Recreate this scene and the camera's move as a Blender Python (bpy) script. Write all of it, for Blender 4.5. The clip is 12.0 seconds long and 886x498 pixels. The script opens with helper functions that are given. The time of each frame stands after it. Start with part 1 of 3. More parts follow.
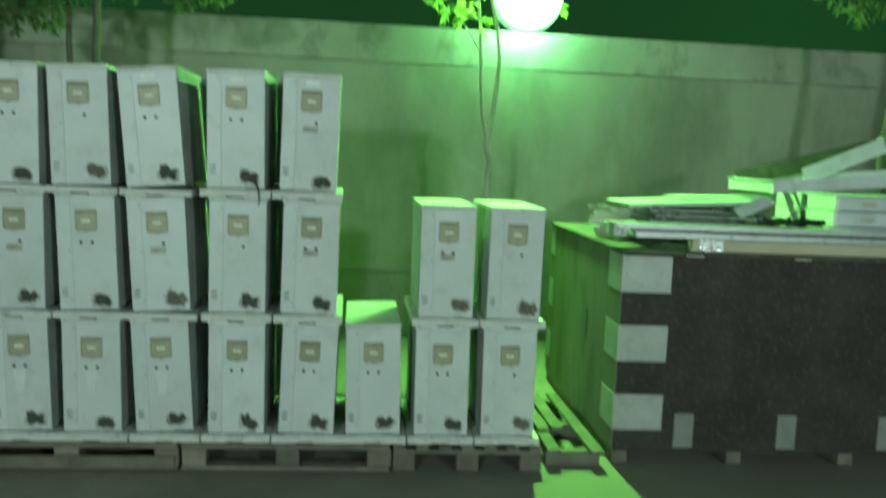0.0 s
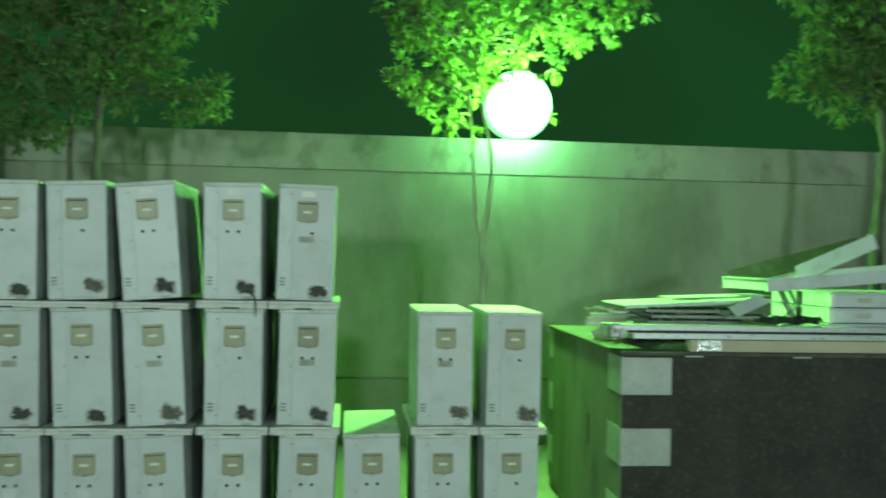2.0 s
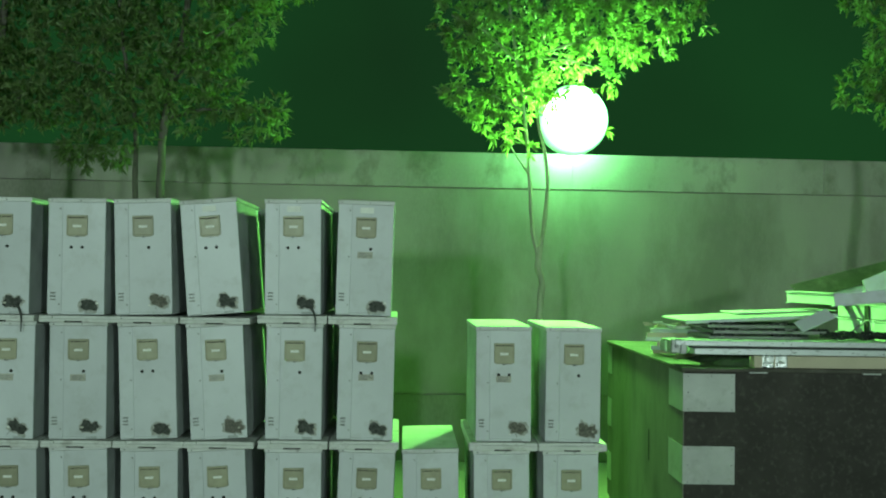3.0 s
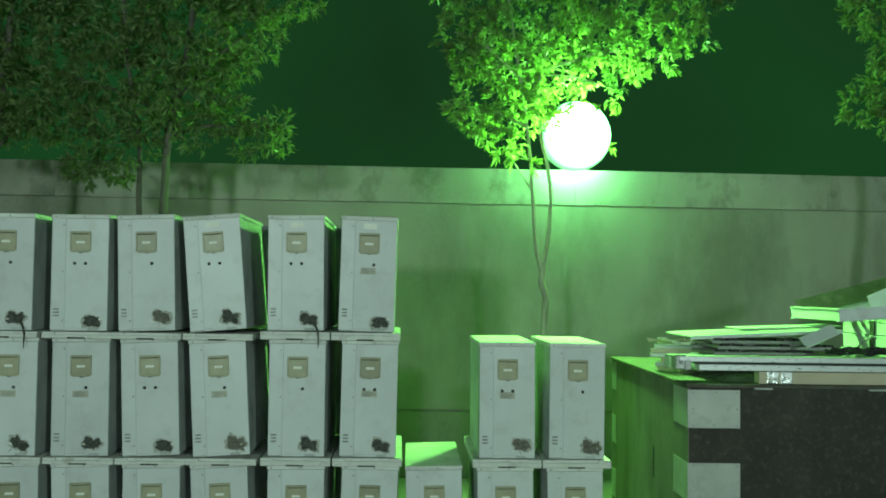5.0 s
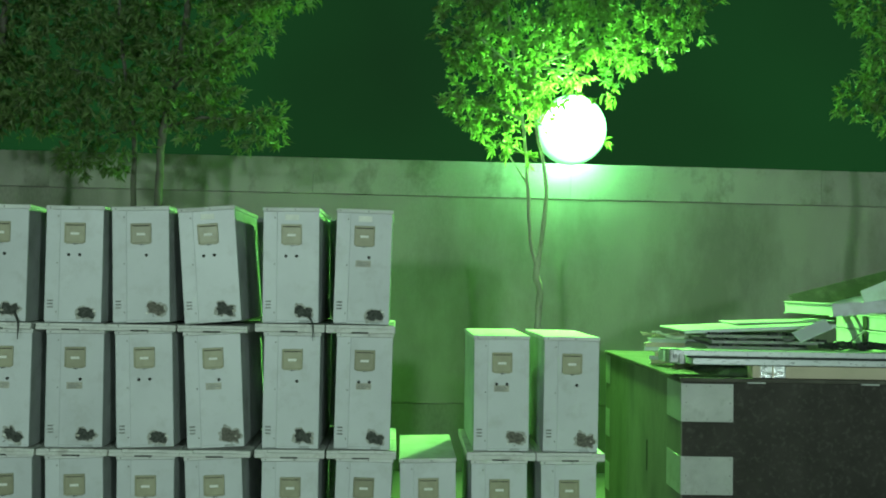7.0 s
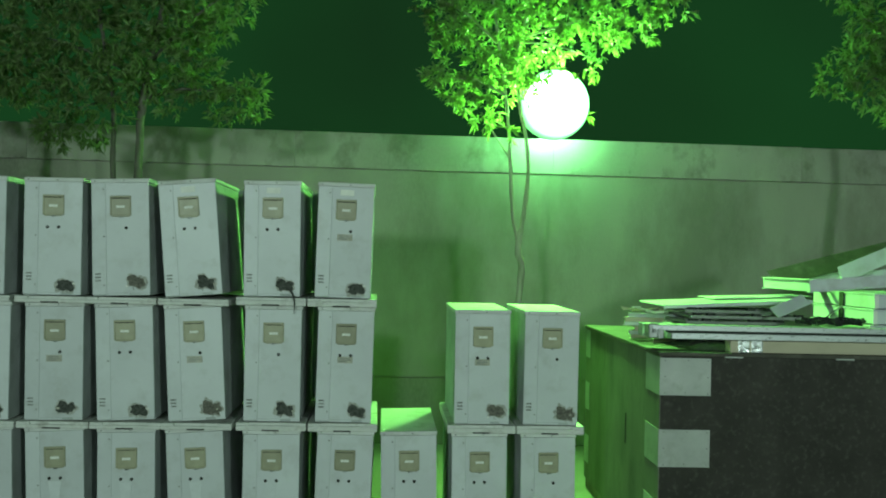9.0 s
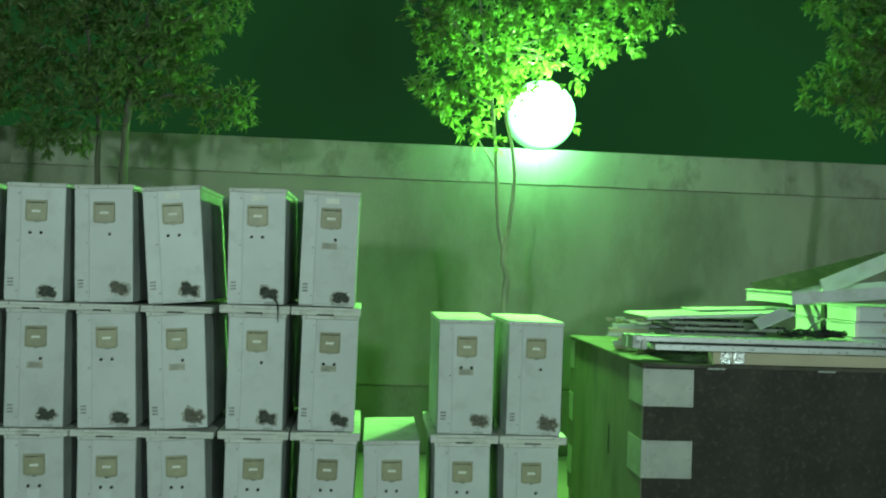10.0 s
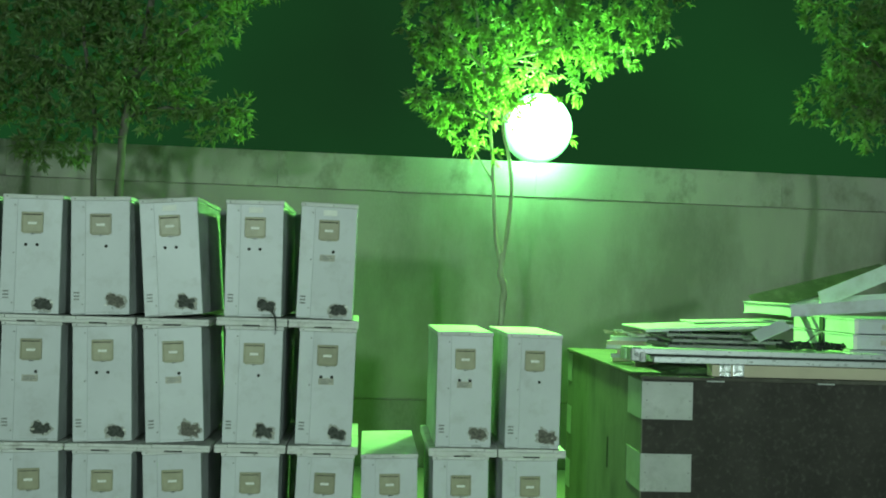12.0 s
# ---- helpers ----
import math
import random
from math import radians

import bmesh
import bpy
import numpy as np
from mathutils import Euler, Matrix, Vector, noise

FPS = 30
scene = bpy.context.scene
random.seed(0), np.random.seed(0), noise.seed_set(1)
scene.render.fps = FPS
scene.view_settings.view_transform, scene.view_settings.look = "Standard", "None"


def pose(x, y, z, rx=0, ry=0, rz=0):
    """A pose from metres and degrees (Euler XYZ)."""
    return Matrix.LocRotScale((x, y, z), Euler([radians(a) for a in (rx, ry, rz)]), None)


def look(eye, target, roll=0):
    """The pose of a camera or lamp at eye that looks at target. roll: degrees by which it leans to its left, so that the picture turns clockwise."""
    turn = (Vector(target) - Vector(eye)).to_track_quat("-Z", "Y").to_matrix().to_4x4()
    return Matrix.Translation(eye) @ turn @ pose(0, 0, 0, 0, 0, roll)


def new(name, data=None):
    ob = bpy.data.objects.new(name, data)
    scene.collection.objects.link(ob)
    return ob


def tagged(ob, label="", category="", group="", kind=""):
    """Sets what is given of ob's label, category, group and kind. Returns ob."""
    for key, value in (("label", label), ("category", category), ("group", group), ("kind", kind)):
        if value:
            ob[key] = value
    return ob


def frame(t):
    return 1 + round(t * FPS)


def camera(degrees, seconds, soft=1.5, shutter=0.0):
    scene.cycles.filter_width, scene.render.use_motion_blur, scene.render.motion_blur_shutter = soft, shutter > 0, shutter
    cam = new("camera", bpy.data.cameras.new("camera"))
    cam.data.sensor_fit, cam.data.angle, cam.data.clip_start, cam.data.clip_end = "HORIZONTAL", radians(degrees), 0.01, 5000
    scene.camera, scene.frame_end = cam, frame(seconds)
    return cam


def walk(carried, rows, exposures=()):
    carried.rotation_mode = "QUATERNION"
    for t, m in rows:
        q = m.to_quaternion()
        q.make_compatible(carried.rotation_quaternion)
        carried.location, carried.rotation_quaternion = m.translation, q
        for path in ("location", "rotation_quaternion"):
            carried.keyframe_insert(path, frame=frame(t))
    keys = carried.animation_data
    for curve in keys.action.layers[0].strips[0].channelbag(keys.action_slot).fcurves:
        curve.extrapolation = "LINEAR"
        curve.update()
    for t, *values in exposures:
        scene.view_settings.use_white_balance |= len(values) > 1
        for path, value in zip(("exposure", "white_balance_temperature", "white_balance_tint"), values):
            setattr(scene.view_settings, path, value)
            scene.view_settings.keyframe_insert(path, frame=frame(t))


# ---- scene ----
cam = camera(54.0, 12.0, soft=1.9, shutter=1.0)
PATH = [
    (0, (0.263, -1.107, 1.716), (0.4672, 0.8712, 1.5012), 2.49),
    (0.1, (0.268, -1.107, 1.718), (0.4622, 0.8752, 1.5322), 2.37),
    (0.2, (0.272, -1.106, 1.719), (0.4604, 0.8786, 1.5640), 2.25),
    (0.5, (0.285, -1.106, 1.725), (0.4793, 0.8825, 1.6352), 1.90),
    (1, (0.293, -1.113, 1.726), (0.5086, 0.8753, 1.6980), 1.19),
    (1.5, (0.288, -1.113, 1.725), (0.5162, 0.8741, 1.7322), 0.51),
    (1.8, (0.275, -1.116, 1.725), (0.5107, 0.8700, 1.7461), 0.89),
    (2, (0.267, -1.118, 1.726), (0.4713, 0.8712, 1.7505), 1.14),
    (2.5, (0.246, -1.124, 1.726), (0.3628, 0.8728, 1.7567), 0.91),
    (3, (0.245, -1.123, 1.720), (0.3257, 0.8747, 1.7794), 0.93),
    (5, (0.247, -1.117, 1.718), (0.3190, 0.8796, 1.8144), 0.88),
    (5.5, (0.237, -1.116, 1.718), (0.3173, 0.8799, 1.8082), 0.88),
    (6, (0.240, -1.116, 1.719), (0.3210, 0.8804, 1.8070), 0.90),
    (6.5, (0.244, -1.121, 1.717), (0.3238, 0.8754, 1.8023), 1.01),
    (7, (0.245, -1.119, 1.718), (0.3294, 0.8778, 1.7987), 1.14),
    (9, (0.248, -1.123, 1.716), (0.3742, 0.8731, 1.7394), 1.41),
    (9.5, (0.247, -1.124, 1.716), (0.3842, 0.8711, 1.7307), 1.67),
    (10, (0.258, -1.127, 1.722), (0.4140, 0.8662, 1.7654), 1.94),
    (10.5, (0.240, -1.109, 1.720), (0.4201, 0.8813, 1.7912), 2.03),
    (11, (0.246, -1.109, 1.718), (0.4214, 0.8816, 1.8000), 1.95),
    (11.5, (0.242, -1.112, 1.717), (0.4147, 0.8793, 1.8007), 1.91),
    (12, (0.242, -1.111, 1.713), (0.4086, 0.8809, 1.7884), 1.91),
]
walk(cam, [(t, look(eye, target, roll)) for t, eye, target, roll in PATH],
     [(0, 0.16), (2.0, 0.16), (2.5, 0.24), (3.0, 0.0), (5.0, 0.04), (7.0, 0.04), (8.8, -0.07), (9.5, -0.08), (10.5, 0.08), (12.0, 0.16)])
# ---- world and lights ----
world = bpy.data.worlds.new("night_sky")
scene.world = world
world.use_nodes = True
wn = world.node_tree.nodes
# a hazy night sky, faintly uneven
tc = wn.new("ShaderNodeTexCoord")
haze = wn.new("ShaderNodeTexNoise")
haze.inputs["Scale"].default_value, haze.inputs["Detail"].default_value = 2.6, 3
tone = wn.new("ShaderNodeMix")
tone.data_type = "RGBA"
tone.inputs[6].default_value, tone.inputs[7].default_value = (0.0064, 0.019, 0.0080, 1), (0.0090, 0.068, 0.0155, 1)
world.node_tree.links.new(tc.outputs["Generated"], haze.inputs["Vector"])
world.node_tree.links.new(haze.outputs[0], tone.inputs[0])
world.node_tree.links.new(tone.outputs[2], wn["Background"].inputs[0])
wn["Background"].inputs[1].default_value = 1.0


def yard_light(name, place, power, colour, size):
    data = bpy.data.lights.new(name, "POINT")
    data.energy, data.color, data.shadow_soft_size = power, colour, size
    ob = new(name, data)
    ob.location = place
    return ob


# two yard floodlights stand behind the viewer, one to each side
yard_light("yard_light", (-3.4, -9.0, 3.05), 1890, (0.74, 1.0, 0.90), 0.34)
yard_light("yard_light", (5.3, -8.0, 3.5), 1240, (0.74, 1.0, 0.90), 0.34)


# ---- materials ----
def material(name, colour, rough=0.6, metal=0.0, vary=0.25, scale=3.0, fine=60.0, bump=0.15, dirt=None, dirt_scale=1.2,
             dirt_amount=0.5, stretch=(1, 1, 1), random_tone=0.0, translucent=0.0, island=0.0, gloss_vary=0.12):
    """A procedural surface: broad blotches, fine grain, stains and a little relief."""
    m = bpy.data.materials.new(name)
    m.use_nodes = True
    nt = m.node_tree
    n, l = nt.nodes, nt.links
    bsdf = n["Principled BSDF"]
    bsdf.inputs["Roughness"].default_value = rough
    bsdf.inputs["Metallic"].default_value = metal
    bsdf.inputs["Specular IOR Level"].default_value = 0.5 if rough < 0.4 else 0.22 if rough > 0.5 else 0.38
    tc = n.new("ShaderNodeTexCoord")
    info = n.new("ShaderNodeObjectInfo")
    shift = n.new("ShaderNodeVectorMath")
    shift.operation = "MULTIPLY_ADD"
    shift.inputs[1].default_value = stretch
    l.new(tc.outputs["Object"], shift.inputs[0])
    mul = n.new("ShaderNodeMath")
    mul.operation = "MULTIPLY"
    mul.inputs[1].default_value = 37.0
    l.new(info.outputs["Random"], mul.inputs[0])
    l.new(mul.outputs[0], shift.inputs[2])
    big = n.new("ShaderNodeTexNoise")
    big.inputs["Scale"].default_value, big.inputs["Detail"].default_value = scale, 6
    l.new(shift.outputs[0], big.inputs["Vector"])
    small = n.new("ShaderNodeTexNoise")
    small.inputs["Scale"].default_value, small.inputs["Detail"].default_value = fine, 4
    l.new(shift.outputs[0], small.inputs["Vector"])

    def mix(kind, fac, a, b):
        x = n.new("ShaderNodeMix")
        x.data_type, x.blend_type = "RGBA", kind
        for k, v in ((0, fac), (6, a), (7, b)):
            if hasattr(v, "is_output"):
                l.new(v, x.inputs[k])
            else:
                x.inputs[k].default_value = v
        return x.outputs[2]

    def ramp(src, lo, hi, a=0.0, b=1.0):
        r = n.new("ShaderNodeMapRange")
        r.inputs[1].default_value, r.inputs[2].default_value = lo, hi
        r.inputs[3].default_value, r.inputs[4].default_value = a, b
        l.new(src, r.inputs[0])
        return r.outputs[0]

    base = (*colour, 1)
    dark = tuple(c * (1 - vary) for c in colour) + (1,)
    light = tuple(min(1, c * (1 + 0.5 * vary)) for c in colour) + (1,)
    out = mix("MIX", ramp(big.outputs[0], 0.3, 0.7), dark, light)
    out = mix("MIX", ramp(small.outputs[0], 0.35, 0.65, 0.0, 0.5), out, base)
    if dirt:
        st = n.new("ShaderNodeTexNoise")
        st.inputs["Scale"].default_value, st.inputs["Detail"].default_value, st.inputs["Roughness"].default_value = dirt_scale, 8, 0.65
        l.new(shift.outputs[0], st.inputs["Vector"])
        out = mix("MIX", ramp(st.outputs[0], 0.52, 0.68, 0.0, dirt_amount), out, (*dirt, 1))
    if random_tone:
        out = mix("MULTIPLY", 1.0, out, ramp(info.outputs["Random"], 0, 1, 1 - random_tone, 1.0))
    if island:
        geo = n.new("ShaderNodeNewGeometry")
        out = mix("MULTIPLY", 1.0, out, ramp(geo.outputs["Random Per Island"], 0, 1, 1 - island, 1.0))
    l.new(out, bsdf.inputs["Base Color"])
    l.new(ramp(small.outputs[0], 0.3, 0.7, max(0.03, rough - gloss_vary), min(1, rough + gloss_vary)), bsdf.inputs["Roughness"])
    if bump:
        bp = n.new("ShaderNodeBump")
        bp.inputs["Strength"].default_value, bp.inputs["Distance"].default_value = bump, 0.004
        add = n.new("ShaderNodeMath")
        l.new(big.outputs[0], add.inputs[0])
        l.new(small.outputs[0], add.inputs[1])
        l.new(add.outputs[0], bp.inputs["Height"])
        l.new(bp.outputs[0], bsdf.inputs["Normal"])
    if translucent:
        tr = n.new("ShaderNodeBsdfTranslucent")
        l.new(mix("MULTIPLY", 1.0, out, (1.7, 1.7, 1.1, 1)), tr.inputs[0])
        ms = n.new("ShaderNodeMixShader")
        ms.inputs[0].default_value = translucent
        l.new(bsdf.outputs[0], ms.inputs[1])
        l.new(tr.outputs[0], ms.inputs[2])
        l.new(ms.outputs[0], n["Material Output"].inputs[0])
    return m


M_WHITE = material("white_paint", (0.63, 0.648, 0.662), 0.42, gloss_vary=0.015, vary=0.10, scale=4, fine=140, bump=0.0, dirt=(0.43, 0.43, 0.40), dirt_scale=9, dirt_amount=0.36, random_tone=0.12)
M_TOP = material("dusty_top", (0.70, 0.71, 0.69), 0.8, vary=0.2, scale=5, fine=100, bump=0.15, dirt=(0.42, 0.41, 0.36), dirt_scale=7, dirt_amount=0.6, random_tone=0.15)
# the doors' white, darkened on sides and rear to stand for gap shade
M_SIDE = material("shaded_side", (0.46, 0.48, 0.48), 0.6, vary=0.35, scale=4, fine=80, bump=0.1, dirt=(0.20, 0.2, 0.17), dirt_scale=5, dirt_amount=0.5)
M_BASE = material("base_rail", (0.66, 0.66, 0.63), 0.55, vary=0.2, scale=9, fine=90, bump=0.15, dirt=(0.3, 0.28, 0.25), dirt_scale=9, dirt_amount=0.75)
M_BEIGE = material("beige_plastic", (0.40, 0.385, 0.265), 0.42, vary=0.15, scale=25, fine=200, bump=0.05, random_tone=0.25)
M_SLOT = material("dark_slot", (0.05, 0.05, 0.045), 0.7, vary=0.3, scale=30)
M_PAPER_GLOSS = material("paper_and_gloss", (0.78, 0.78, 0.72), 0.6, vary=0.1, scale=20)
M_STICK = material("worn_sticker", (0.52, 0.50, 0.42), 0.65, vary=0.3, scale=45, fine=160, random_tone=0.2)
M_SCREW = material("screw_metal", (0.25, 0.26, 0.25), 0.4, metal=0.7, vary=0.2)
M_CHAR = material("torn_insulation", (0.085, 0.090, 0.080), 0.95, vary=0.75, scale=75, fine=220, bump=0.9, random_tone=0.0)
M_GREY = material("torn_grey", (0.17, 0.16, 0.135), 0.9, vary=0.65, scale=75, fine=220, bump=0.8)
M_FRAY = material("frayed_paint", (0.44, 0.44, 0.40), 0.9, vary=0.5, scale=80, fine=260, bump=0.8)
M_WOOD = material("pallet_wood", (0.23, 0.21, 0.17), 0.85, vary=0.4, scale=6, fine=50, bump=0.6, stretch=(1, 1, 1), dirt=(0.12, 0.11, 0.09), dirt_scale=5, dirt_amount=0.6, random_tone=0.35)
M_WALL = material("wall_render", (0.35, 0.345, 0.29), 0.9, vary=0.32, scale=1.1, fine=45, bump=0.35, dirt=(0.17, 0.165, 0.13), dirt_scale=0.9, dirt_amount=0.6, stretch=(1, 1, 0.45))
M_CAP = material("wall_coping", (0.40, 0.39, 0.34), 0.9, vary=0.25, scale=1.6, fine=45, bump=0.35, dirt=(0.17, 0.17, 0.13), dirt_scale=2.6, dirt_amount=0.85, stretch=(1, 1, 0.7), random_tone=0.22)
M_GROUND = material("dusty_concrete", (0.27, 0.25, 0.21), 0.92, vary=0.3, scale=0.8, fine=38, bump=0.5, dirt=(0.14, 0.13, 0.11), dirt_scale=0.7, dirt_amount=0.6)
M_PLY = material("film_faced_board", (0.048, 0.044, 0.038), 0.75, vary=0.5, scale=4, fine=150, bump=0.5, dirt=(0.085, 0.08, 0.07), dirt_scale=34, dirt_amount=0.7)
M_PLYS = material("weathered_board", (0.20, 0.205, 0.16), 0.8, vary=0.5, scale=3, fine=60, bump=0.4, dirt=(0.10, 0.105, 0.08), dirt_scale=3, dirt_amount=0.7, stretch=(1.5, 1.5, 0.5))
M_LID = material("lid_board", (0.09, 0.085, 0.07), 0.85, vary=0.5, scale=5, fine=90, bump=0.4, dirt=(0.19, 0.18, 0.15), dirt_scale=6, dirt_amount=0.5)
M_PLATE = material("zinc_plate", (0.45, 0.46, 0.44), 0.5, metal=0.25, vary=0.15, scale=8, fine=90, bump=0.12, dirt=(0.27, 0.27, 0.24), dirt_scale=7, dirt_amount=0.5)
M_DUSTY = material("dusty_plate", (0.27, 0.27, 0.24), 0.75, vary=0.3, scale=9, fine=80, bump=0.2, dirt=(0.16, 0.155, 0.13), dirt_scale=9, dirt_amount=0.7)
M_ALU = material("aluminium_profile", (0.62, 0.64, 0.65), 0.35, metal=0.55, vary=0.15, scale=9, fine=120, bump=0.08, stretch=(0.25, 1, 1))
M_SHEET = material("coated_sheet", (0.60, 0.62, 0.65), 0.45, vary=0.12, scale=4, fine=110, bump=0.08, dirt=(0.36, 0.35, 0.31), dirt_scale=5, dirt_amount=0.5, random_tone=0.12)
M_DULL = material("dull_steel", (0.30, 0.31, 0.29), 0.5, metal=0.3, vary=0.3, scale=9, fine=110, bump=0.15, random_tone=0.3)
M_TUBE = material("beige_tube", (0.52, 0.46, 0.34), 0.55, vary=0.12, scale=6, fine=90, bump=0.08)
M_TAPE = material("foil_tape", (0.75, 0.76, 0.77), 0.28, metal=0.8, vary=0.2, scale=60, fine=30, bump=0.8)
M_FOIL = material("dull_foil", (0.42, 0.43, 0.42), 0.4, metal=0.5, vary=0.4, scale=40, fine=60, bump=0.9)
M_RUBBER_SHADOW = material("rubber_and_shadow", (0.03, 0.035, 0.03), 0.6, vary=0.4, scale=30)
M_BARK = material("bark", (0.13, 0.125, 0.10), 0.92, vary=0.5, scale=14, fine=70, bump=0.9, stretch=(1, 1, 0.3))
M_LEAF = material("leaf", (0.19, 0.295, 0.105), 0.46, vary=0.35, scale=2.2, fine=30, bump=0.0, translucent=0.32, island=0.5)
# bark paled to imitate the lamp's veil over the backlit forked trunk
M_VEILED_BARK = material("veiled_bark", (0.35, 0.34, 0.28), 0.92, vary=0.4, scale=14, fine=70, bump=0.9, stretch=(1, 1, 0.3))
M_HOUSING = material("lamp_housing", (0.09, 0.09, 0.09), 0.5, metal=0.5, vary=0.2, scale=20)


def glowing(name, colour, strength):
    m = bpy.data.materials.new(name)
    m.use_nodes = True
    b = m.node_tree.nodes["Principled BSDF"]
    b.inputs["Base Color"].default_value = (0.8, 0.8, 0.8, 1)
    b.inputs["Emission Color"].default_value, b.inputs["Emission Strength"].default_value = (*colour, 1), strength
    return m


M_GLARE = glowing("lamp_glare", (0.20, 1.0, 0.30), 1)
# emission imitates the lamp's glare: hottest at its middle, dimming towards the rim
ln, ll = M_GLARE.node_tree.nodes, M_GLARE.node_tree.links
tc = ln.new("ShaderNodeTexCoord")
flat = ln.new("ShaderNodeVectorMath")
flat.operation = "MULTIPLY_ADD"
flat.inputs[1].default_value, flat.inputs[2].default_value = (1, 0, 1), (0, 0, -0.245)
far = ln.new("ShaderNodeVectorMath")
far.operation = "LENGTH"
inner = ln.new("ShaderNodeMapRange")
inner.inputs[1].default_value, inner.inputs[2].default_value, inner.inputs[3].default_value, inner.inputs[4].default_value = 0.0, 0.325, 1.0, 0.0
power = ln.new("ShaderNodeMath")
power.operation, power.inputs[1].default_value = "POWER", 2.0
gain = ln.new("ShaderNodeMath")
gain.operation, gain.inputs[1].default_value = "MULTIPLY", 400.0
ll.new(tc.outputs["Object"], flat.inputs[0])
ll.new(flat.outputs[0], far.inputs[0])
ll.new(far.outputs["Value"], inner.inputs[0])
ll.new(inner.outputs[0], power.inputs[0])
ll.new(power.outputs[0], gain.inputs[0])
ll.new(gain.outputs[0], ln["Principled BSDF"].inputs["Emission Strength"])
M_CORE = glowing("lamp_core", (0.26, 1.0, 0.16), 9000)


# ---- mesh helpers ----
def mesh_of(bm, name, mat, smooth=False):
    me = bpy.data.meshes.new(name)
    bm.to_mesh(me)
    bm.free()
    me.materials.append(mat)
    if smooth:
        for p in me.polygons:
            p.use_smooth = True
    return me


def block(x0, x1, y0, y1, z0, z1, bevel=0.0, segments=1):
    bm = bmesh.new()
    bmesh.ops.create_cube(bm, size=1)
    for v in bm.verts:
        v.co = Vector((x0 if v.co.x < 0 else x1, y0 if v.co.y < 0 else y1, z0 if v.co.z < 0 else z1))
    if bevel:
        bmesh.ops.bevel(bm, geom=list(bm.edges), offset=bevel, segments=segments, affect="EDGES", profile=0.5)
    return bm


def merged(*parts_of):
    """Several bmeshes of one part joined into one."""
    bm = bmesh.new()
    for p in parts_of:
        me = bpy.data.meshes.new("tmp")
        p.to_mesh(me)
        p.free()
        bm.from_mesh(me)
        bpy.data.meshes.remove(me)
    return bm


def disc(x, z, y0, y1, r, segments=14):
    """A short round peg along y."""
    bm = bmesh.new()
    bmesh.ops.create_cone(bm, cap_ends=True, segments=segments, radius1=r, radius2=r * 0.9, depth=abs(y1 - y0))
    bmesh.ops.transform(bm, matrix=pose(x, (y0 + y1) / 2, z, 90, 0, 0), verts=bm.verts)
    return bm


def part(name, bm, mat, parent, label="", matrix=None, smooth=False):
    me = bm if isinstance(bm, bpy.types.Mesh) else mesh_of(bm, name, mat, smooth)
    ob = new(name, me)
    ob.parent = parent
    if matrix is not None:
        ob.matrix_basis = matrix
    if label:
        ob["label"] = label
    return ob


def thing(name, place, label, category, group="", turn=0.0):
    ob = new(name)
    ob.empty_display_size = 0.1
    ob.matrix_basis = pose(*place, 0, 0, turn)
    return tagged(ob, label, category, group)


def tube(points, radii, segments=8):
    """A tapered round limb through the points."""
    bm = bmesh.new()
    rings = []
    for i, (p, r) in enumerate(zip(points, radii)):
        a, b = Vector(points[max(i - 1, 0)]), Vector(points[min(i + 1, len(points) - 1)])
        way = (b - a).normalized()
        u = (Vector((0, 1, 0)) - way * way.y).normalized()
        w = way.cross(u)
        rings.append([bm.verts.new(Vector(p) + r * (u * math.cos(k * math.tau / segments) + w * math.sin(k * math.tau / segments)))
                      for k in range(segments)])
    for a, b in zip(rings, rings[1:]):
        for k in range(segments):
            bm.faces.new((a[k], a[(k + 1) % segments], b[(k + 1) % segments], b[k]))
    bm.faces.new(rings[0][::-1])
    bm.faces.new(rings[-1])
    return bm


# ---- ground and boundary wall ----
bm = bmesh.new()
bmesh.ops.create_grid(bm, x_segments=60, y_segments=60, size=1)
for v in bm.verts:
    x, y = v.co.x, v.co.y
    v.co.x, v.co.y = math.copysign(abs(x) ** 3, x) * 400 + x * 8, math.copysign(abs(y) ** 3, y) * 400 + y * 8 + 3
    if abs(v.co.x) < 12 and v.co.y < 6:
        v.co.z = 0.012 * noise.noise((v.co.x * 0.7, v.co.y * 0.7, 0)) - 0.008
ground = new("ground", mesh_of(bm, "ground", M_GROUND))
tagged(ground, "dusty grey concrete yard ground with stains", "ground", kind="structure")

WY, WT = 6.95, 0.2
wall = new("wall_north", mesh_of(block(-26, 26, WY + 0.02, WY + WT, 0, 2.84), "wall_north", M_WALL))
tagged(wall, "tall grey rendered concrete boundary wall with coping band", "wall", kind="structure")
part("course", block(-26, 26, WY, WY + 0.05, 0.0, 0.612, 0.004), M_WALL, wall)
part("course", block(-26, 26, WY - 0.004, WY + 0.05, 0.625, 2.53, 0.005), M_WALL, wall)
for k in range(-11, 9):
    x = 4.17 + k * 2.4
    part("coping_panel", block(x + 0.0004, x + 2.3996, WY - 0.012, WY + WT + 0.02, 2.5355, 2.865 + random.uniform(-0.003, 0.003), 0.003, 1), M_CAP, wall)


# ---- cabinets ----
BW, BH, BD = 0.295, 0.615, 0.72


